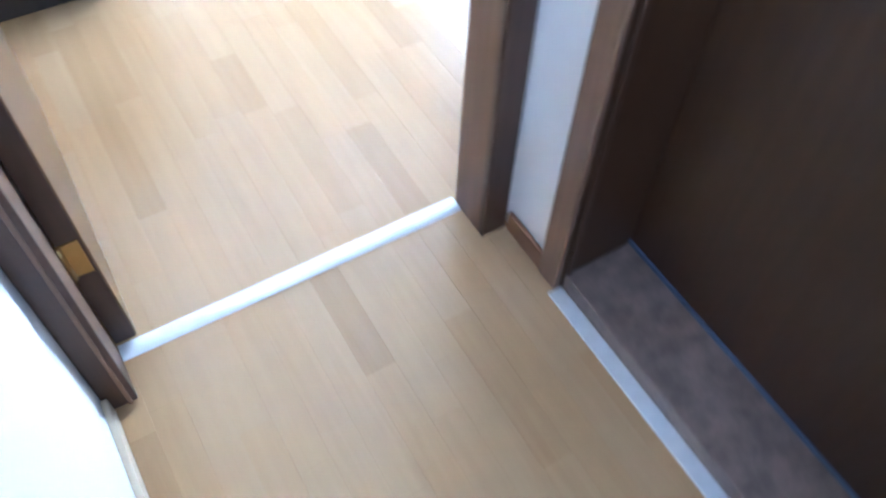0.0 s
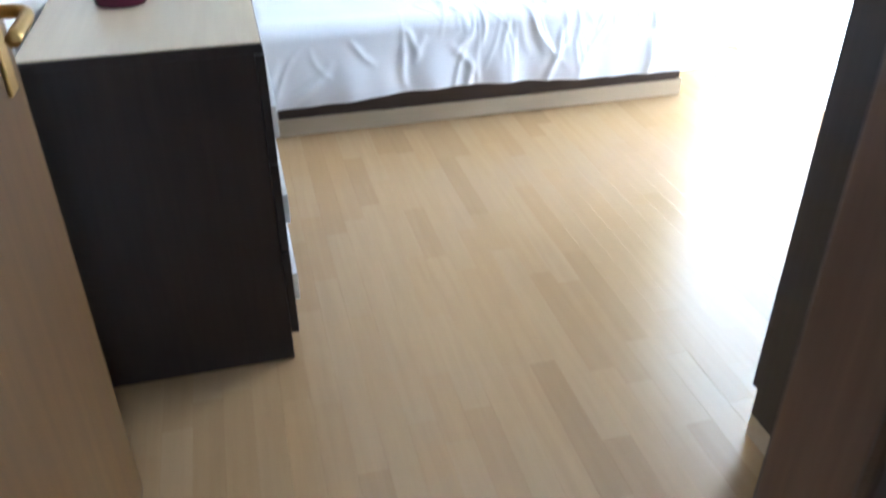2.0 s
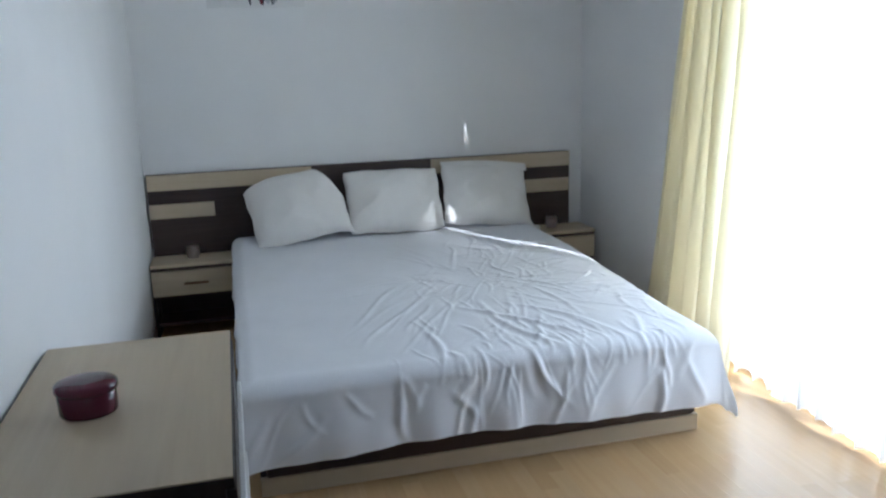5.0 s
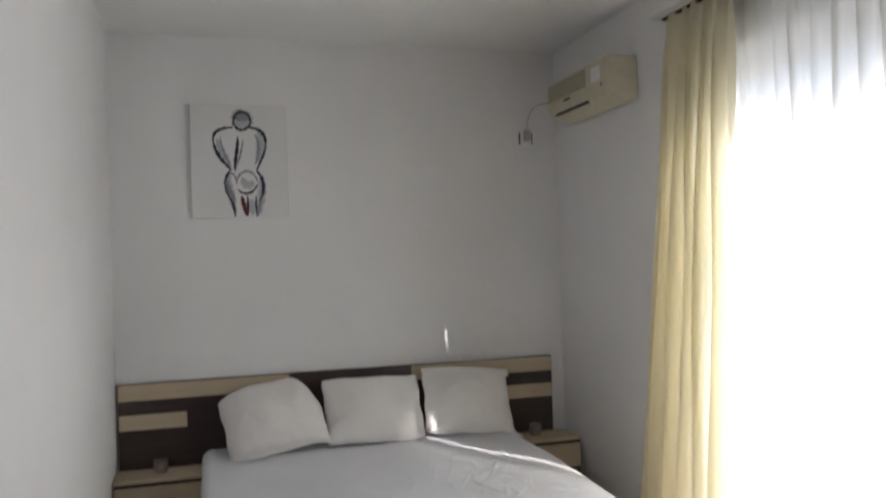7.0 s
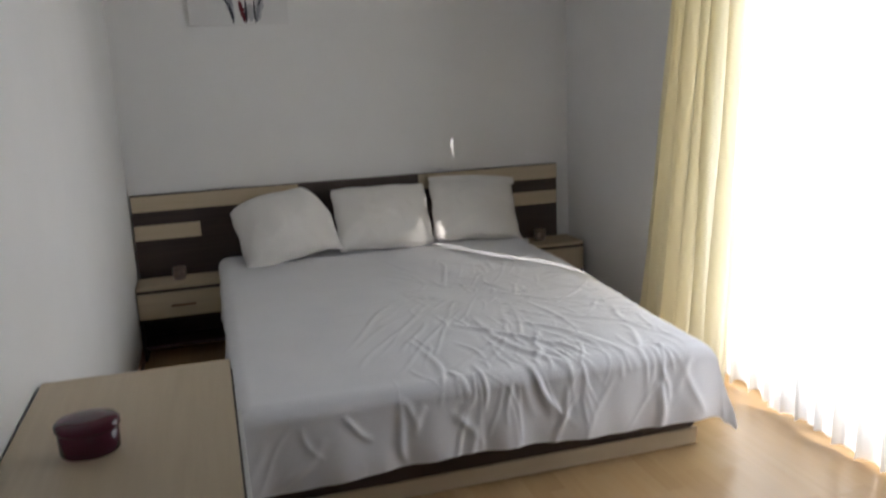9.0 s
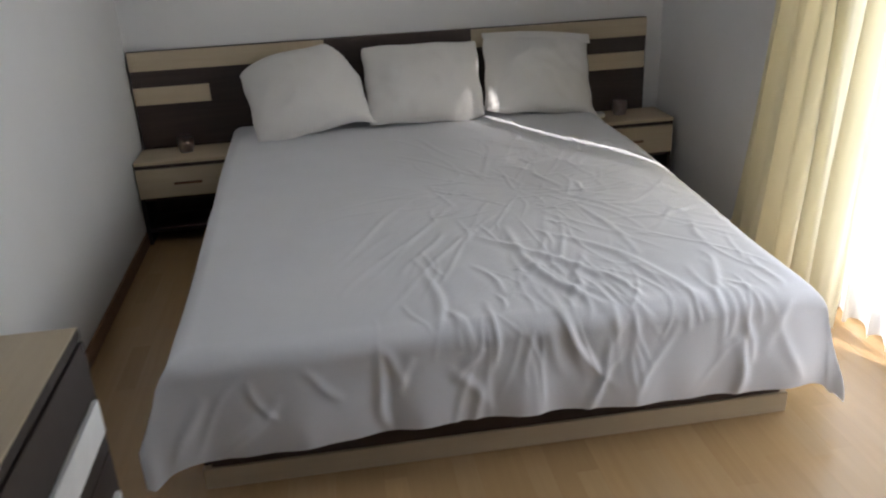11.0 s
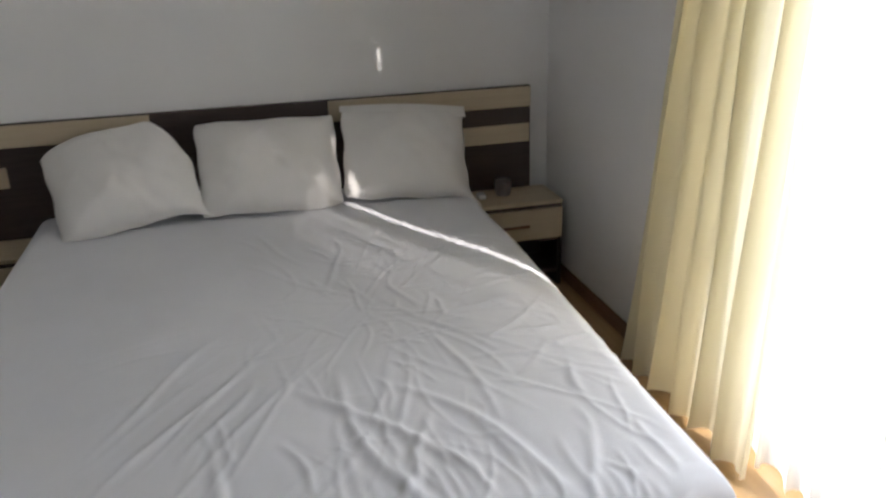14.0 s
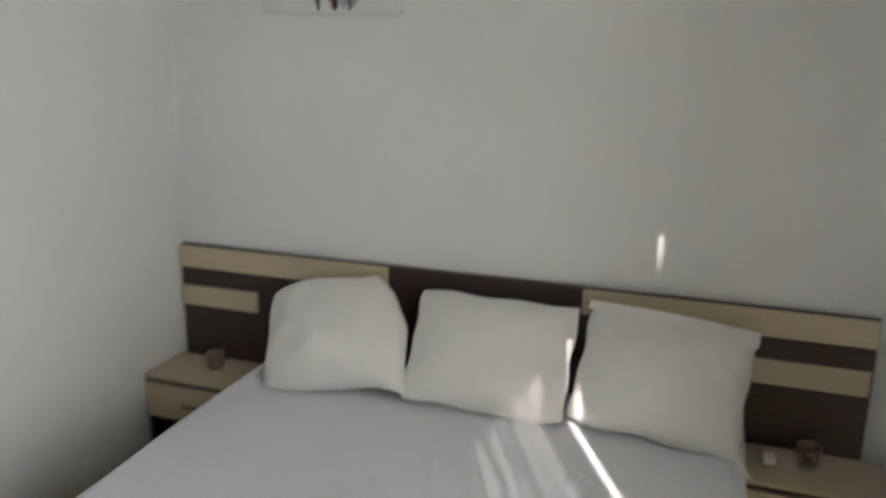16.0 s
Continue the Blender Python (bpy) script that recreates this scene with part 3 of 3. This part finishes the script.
# ---- chest of drawers ----
D0, D1, DF, DB, DT = -0.006, 0.438, -3.574, -2.76, DRESSER
ch = thing("chest_of_drawers", "dark wenge chest of drawers with a pale maple top", "chest of drawers")
part("top", box_bm(D0 + 0.002, D1 + 0.002, DF - 0.001, DB - 0.002, DT - 0.003, DT, 0.0008), CREAM_Y, ch, "pale maple top surface")
part("top_board", box_bm(D0, D1 + 0.004, DF - 0.003, DB, DT - 0.022, DT - 0.003, 0.001), WENGE, ch)
part("side_panel", box_bm(D0, D1 - 0.012, DF, DF + 0.02, 0.0, DT - 0.023, 0.001), WENGE, ch)
part("side_panel", box_bm(D0, D1 - 0.012, DB - 0.02, DB, 0.0, DT - 0.023, 0.001), WENGE, ch)
part("back_panel", box_bm(D0, D0 + 0.01, DF + 0.02, DB - 0.02, 0.02, DT - 0.023), WENGE, ch)
part("base", box_bm(D0 + 0.01, D1 - 0.03, DF + 0.02, DB - 0.02, 0.0, 0.07), WENGE, ch)
for z0, z1, zs in ((0.075, 0.30, 0.17), (0.305, 0.52, 0.375), (0.525, DT - 0.028, 0.58)):
    d = part("drawer", box_bm(D1 - 0.011, D1 + 0.007, DF + 0.003, DB - 0.003, z0, z1, 0.0015), WENGE, ch)
    part("strip", box_bm(D1 + 0.007, D1 + 0.018, DF + 0.004, DB - 0.03, zs, zs + 0.07, 0.002), PVC, d, "white pull strip")
bx = thing("trinket_box", "round burgundy lacquered box on the chest", "box")
BXP = (0.160, -3.21, DT + 0.0005)
part("base", lathe_bm([(0.001, 0), (0.053, 0), (0.056, 0.004), (0.057, 0.046), (0.055, 0.048), (0.001, 0.048)], 48, 1.0, 0.85, BXP), CERAMIC, bx, smooth=True)
part("lid", lathe_bm([(0.001, 0.0485), (0.059, 0.0485), (0.061, 0.052), (0.061, 0.063), (0.056, 0.068), (0.033, 0.071), (0.001, 0.072)], 48, 1.0, 0.85, BXP), CERAMIC, bx, smooth=True)

# ---- wall mirror ----
mi = thing("wall_mirror", "wall mirror in a broad brown wooden frame", "mirror")
MY0, MY1, MZ0, MZ1, MW = -3.82, -3.195, 1.028, 1.88, 0.075
for a, c, e, f in ((MY0, MY1, MZ0, MZ0 + MW), (MY0, MY1, MZ1 - MW, MZ1), (MY0, MY0 + MW, MZ0 + MW, MZ1 - MW), (MY1 - MW, MY1, MZ0 + MW, MZ1 - MW)):
    part("frame", box_bm(XL, XL + 0.026, a, c, e, f, 0.003), WENGE_X, mi)
part("glass", box_bm(XL + 0.002, XL + 0.008, MY0 + MW - 0.004, MY1 - MW + 0.004, MZ0 + MW - 0.004, MZ1 - MW + 0.004), MIRROR, mi, "mirror glass")

# ---- wardrobe ----
wd = thing("wardrobe", "tall dark wenge wardrobe on a pale plinth", "wardrobe")
WX0, WX1, WF, WT = WARD_X, 2.60, WARD_F, 2.1
part("plinth", box_bm(WX0 + 0.002, WX1, -4.678, WF + 0.02, 0.0, 0.06), CREAM, wd, "pale maple plinth")
part("side_panel", box_bm(WX0, WX0 + 0.018, -4.678, WF + 0.018, 0.06, WT, 0.001), WENGE, wd)
part("side_panel", box_bm(WX1 - 0.018, WX1, -4.678, WF + 0.018, 0.06, WT, 0.001), WENGE, wd)
part("back_panel", box_bm(WX0 + 0.018, WX1 - 0.018, -4.678, -4.668, 0.06, WT), WENGE, wd)
part("top", box_bm(WX0, WX1, -4.678, WF + 0.018, WT, WT + 0.02), WENGE, wd)
mid = (WX0 + WX1) / 2
for a, c, hx in ((WX0 + 0.001, mid - 0.0015, mid - 0.05), (mid + 0.0015, WX1 - 0.001, mid + 0.05)):
    d = part("door", box_bm(a, c, WF + 0.0185, WF + 0.037, 0.126, WT, 0.001), WENGE, wd)
    part("handle", box_bm(hx - 0.006, hx + 0.006, WF + 0.037, WF + 0.055, 0.95, 1.15, 0.003), ALU, d)

# ---- air conditioner, cable and socket ----
ac = thing("air_conditioner", "yellowed wall-mounted split air conditioner", "air conditioner")
AY0, AY1, AZ0, AZ1, AX = AC_Y0, AC_Y1, 2.33, 2.575, 2.505
prof = [(2.699, AZ0 + 0.01), (2.62, AZ0), (AX + 0.03, AZ0 + 0.035), (AX, AZ0 + 0.075), (AX, AZ1 - 0.03), (AX + 0.03, AZ1), (2.699, AZ1)]
bm = bmesh.new()
ends = [[bm.verts.new((x, y, z)) for x, z in prof] for y in (AY0, AY1)]
for i in range(len(prof)):
    j = (i + 1) % len(prof)
    bm.faces.new((ends[0][i], ends[0][j], ends[1][j], ends[1][i]))
bm.faces.new(ends[0][::-1])
bm.faces.new(ends[1])
bmesh.ops.recalc_face_normals(bm, faces=bm.faces[:])
bmesh.ops.bevel(bm, geom=bm.edges[:], offset=0.006, segments=2, affect="EDGES")
part("body", bm, AC_PLASTIC, ac)
AS = AY0 + 0.22
part("grille", box_bm(AX - 0.004, AX + 0.004, AS, AY1 - 0.012, AZ0 + 0.115, AZ1 - 0.035, 0.002), AC_GRILLE, ac, "beige intake grille")
for k in range(9):
    z = AZ0 + 0.125 + k * 0.0095
    part("slat", box_bm(AX - 0.007, AX - 0.003, AS + 0.01, AY1 - 0.022, z, z + 0.004), AC_GRILLE, ac)
part("display_panel", box_bm(AX - 0.003, AX + 0.004, AY0 + 0.05, AY0 + 0.15, AZ0 + 0.12, AZ1 - 0.05, 0.002), PVC, ac, "pale display panel")
part("outlet", box_bm(AX + 0.012, AX + 0.03, AS + 0.02, AY1 - 0.08, AZ0 + 0.028, AZ0 + 0.042, 0.002), BLACK, ac, "dark air outlet slot")
part("badge", box_bm(AX - 0.004, AX + 0.001, AY1 - 0.30, AY1 - 0.22, AZ0 + 0.088, AZ0 + 0.1, 0.001), BLACK, ac, "small dark badge")
part("badge", lathe_bm([(0.001, 0), (0.012, 0), (0.012, 0.003), (0.001, 0.003)], 16, at=(0, 0, 0)), INK_GREY, ac).matrix_world = Matrix.Translation((AX - 0.001, AY0 + 0.035, AZ0 + 0.092)) @ pose(0, 0, 0, 0, -90, 0)
cb = thing("power_cable", "grey power cable from air conditioner to socket", "cable")
part("cord", tube_bm(bez((2.56, AY1 - 0.002, 2.44), (2.47, AY1 + 0.12, 2.50), (2.487, -0.05, 2.46), (2.487, -0.033, 2.335), 18), 0.004), CABLE, cb, smooth=True)
sk = thing("wall_socket", "white wall socket with a black plug", "socket")
part("plate", box_bm(2.45, 2.525, -0.012, 0.0, 2.25, 2.325, 0.004, 3), PVC, sk)
part("plug", box_bm(2.47, 2.505, -0.045, -0.012, 2.27, 2.34, 0.006, 3), CABLE, sk, "grey plug")
part("edge", box_bm(2.443, 2.449, -0.010, 0.0, 2.25, 2.325), BLACK, sk, "dark side edge")
part("edge", box_bm(2.526, 2.532, -0.010, 0.0, 2.25, 2.325), BLACK, sk, "dark side edge")

# ---- painting ----
pa = thing("painting", "white canvas with an ink drawing of a figure", "painting")
PX0, PX1, PZ0, PZ1, PY = 0.422, 0.966, 1.80, 2.46, -0.028
part("canvas", box_bm(PX0, PX1, PY, 0.0, PZ0, PZ1, 0.004), CANVAS, pa)


def stroke(pts, w, material, lift=0.0012):
    """A flat brush stroke on the canvas along a smooth line, thin at both ends; points in canvas fractions."""
    P = [(PX0 + (PX1 - PX0) * a, PZ0 + (PZ1 - PZ0) * c) for a, c in pts]
    line = bez(*P, n=16)
    bm = bmesh.new()
    pairs = []
    for i, p in enumerate(line):
        q, r = line[max(i - 1, 0)], line[min(i + 1, len(line) - 1)]
        d = Vector((r[0] - q[0], r[1] - q[1])).normalized()
        k = 1.45 * w * (0.35 + 0.65 * math.sin(math.pi * min(1, max(0, i / 16))) ** 0.7) * (1 + 0.25 * math.sin(i * 1.7 + P[0][0] * 40))
        pairs.append((bm.verts.new((p[0] - d.y * k, PY - lift, p[1] + d.x * k)), bm.verts.new((p[0] + d.y * k, PY - lift, p[1] - d.x * k))))
    for a, c in zip(pairs, pairs[1:]):
        bm.faces.new((a[0], a[1], c[1], c[0]))
    r = bmesh.ops.extrude_face_region(bm, geom=bm.faces[:])
    for v in r["geom"]:
        if isinstance(v, bmesh.types.BMVert):
            v.co.y += 0.0003
    bmesh.ops.recalc_face_normals(bm, faces=bm.faces[:])
    part("stroke", bm, material, pa)


for pts, w, mt_ in (
    (((0.44, 0.82), (0.43, 0.97), (0.62, 0.98), (0.62, 0.84)), 0.007, INK),
    (((0.45, 0.84), (0.46, 0.76), (0.58, 0.76), (0.62, 0.84)), 0.006, INK),
    (((0.48, 0.86), (0.50, 0.92), (0.55, 0.92), (0.58, 0.86)), 0.022, INK_GREY),
    (((0.44, 0.80), (0.30, 0.80), (0.22, 0.76), (0.23, 0.68)), 0.006, INK),
    (((0.23, 0.68), (0.25, 0.58), (0.31, 0.50), (0.41, 0.43)), 0.007, INK),
    (((0.30, 0.72), (0.32, 0.60), (0.36, 0.52), (0.41, 0.45)), 0.004, INK_GREY),
    (((0.60, 0.80), (0.72, 0.80), (0.79, 0.74), (0.77, 0.64)), 0.007, INK),
    (((0.77, 0.64), (0.76, 0.56), (0.71, 0.50), (0.67, 0.42)), 0.005, INK),
    (((0.66, 0.74), (0.72, 0.68), (0.70, 0.56), (0.66, 0.48)), 0.006, INK_GREY),
    (((0.48, 0.72), (0.49, 0.62), (0.44, 0.52), (0.45, 0.42)), 0.007, INK),
    (((0.54, 0.70), (0.52, 0.60), (0.50, 0.52), (0.45, 0.44)), 0.004, INK_GREY),
    (((0.41, 0.43), (0.33, 0.38), (0.32, 0.26), (0.40, 0.16)), 0.006, INK),
    (((0.40, 0.18), (0.42, 0.12), (0.43, 0.08), (0.44, 0.02)), 0.006, INK),
    (((0.36, 0.36), (0.40, 0.42), (0.46, 0.40), (0.46, 0.30)), 0.004, INK_GREY),
    (((0.46, 0.30), (0.47, 0.44), (0.64, 0.46), (0.68, 0.32)), 0.005, INK_GREY),
    (((0.47, 0.26), (0.52, 0.20), (0.62, 0.20), (0.68, 0.30)), 0.005, INK),
    (((0.67, 0.42), (0.76, 0.34), (0.75, 0.24), (0.70, 0.16)), 0.007, INK),
    (((0.72, 0.22), (0.70, 0.14), (0.68, 0.08), (0.67, 0.02)), 0.007, INK_GREY),
    (((0.66, 0.20), (0.65, 0.14), (0.66, 0.08), (0.66, 0.02)), 0.004, INK),
    (((0.51, 0.20), (0.52, 0.14), (0.54, 0.08), (0.56, 0.02)), 0.009, INK_RED),
    (((0.57, 0.20), (0.57, 0.14), (0.57, 0.08), (0.57, 0.02)), 0.005, INK),
    (((0.36, 0.34), (0.36, 0.26), (0.40, 0.20), (0.44, 0.16)), 0.012, INK_GREY),
):
    stroke(pts, w, mt_)

for pts, w in (
    (((0.50, 0.80), (0.49, 0.88), (0.51, 0.92), (0.53, 0.94)), 0.030),
    (((0.57, 0.79), (0.59, 0.84), (0.58, 0.90), (0.56, 0.93)), 0.026),
    (((0.70, 0.76), (0.76, 0.68), (0.73, 0.58), (0.68, 0.50)), 0.020),
    (((0.27, 0.70), (0.30, 0.60), (0.36, 0.52), (0.40, 0.46)), 0.013),
    (((0.72, 0.38), (0.74, 0.28), (0.71, 0.18), (0.69, 0.04)), 0.016),
    (((0.38, 0.38), (0.37, 0.28), (0.41, 0.18), (0.44, 0.06)), 0.014),
    (((0.61, 0.17), (0.61, 0.13), (0.62, 0.08), (0.62, 0.03)), 0.014),
    (((0.52, 0.36), (0.54, 0.28), (0.60, 0.27), (0.63, 0.33)), 0.016),
):
    stroke(pts, w, WASH, 0.0006)

# ---- floor strips, last ----
rng = random.Random(5)
SW = 0.0655
shared = {}


def strip_mesh(L, W):
    key = (round(L, 3), round(W, 4))
    if key not in shared:
        bm = box_bm(-W / 2 + 0.0001, W / 2 - 0.0001, -L / 2 + 0.0001, L / 2 - 0.0001, -0.012, 0.0, 0.0003, 1)
        me = bpy.data.meshes.new("strip")
        bm.to_mesh(me)
        bm.free()
        me.materials.append(FLOOR)
        shared[key] = me
    return shared[key]


rest = bmesh.new()
count = 0
x = XL
col = 0
while x < XR - 0.01:
    w = min(SW, XR - x)
    y = HE + rng.uniform(-0.4, 0.0)
    while y < 0:
        L = rng.choice((0.22, 0.3, 0.36, 0.43, 0.43, 0.5))
        y0, y1 = max(y, HE), min(y + L, 0.0)
        y += L
        cx, cy, ln = x + w / 2, (y0 + y1) / 2, y1 - y0
        if ln < 0.02 or (cx > 0.95 and y1 < YH):
            continue
        near = -5.3 < cy < -2.6 and 0.0 < cx < 2.0 and ln == L and count < 300
        if near:
            count += 1
            ob = new("strip", strip_mesh(L, w))
            ob.location = (cx, cy, 0.0)
            ob.parent = SUB
        else:
            box_bm(x + 0.0001, x + w - 0.0001, y0 + 0.0001, y1 - 0.0001, -0.012, 0.0, into=rest)
    x += w
tagged(link("floor_strips", rest, FLOOR, SUB), kind="stuff")
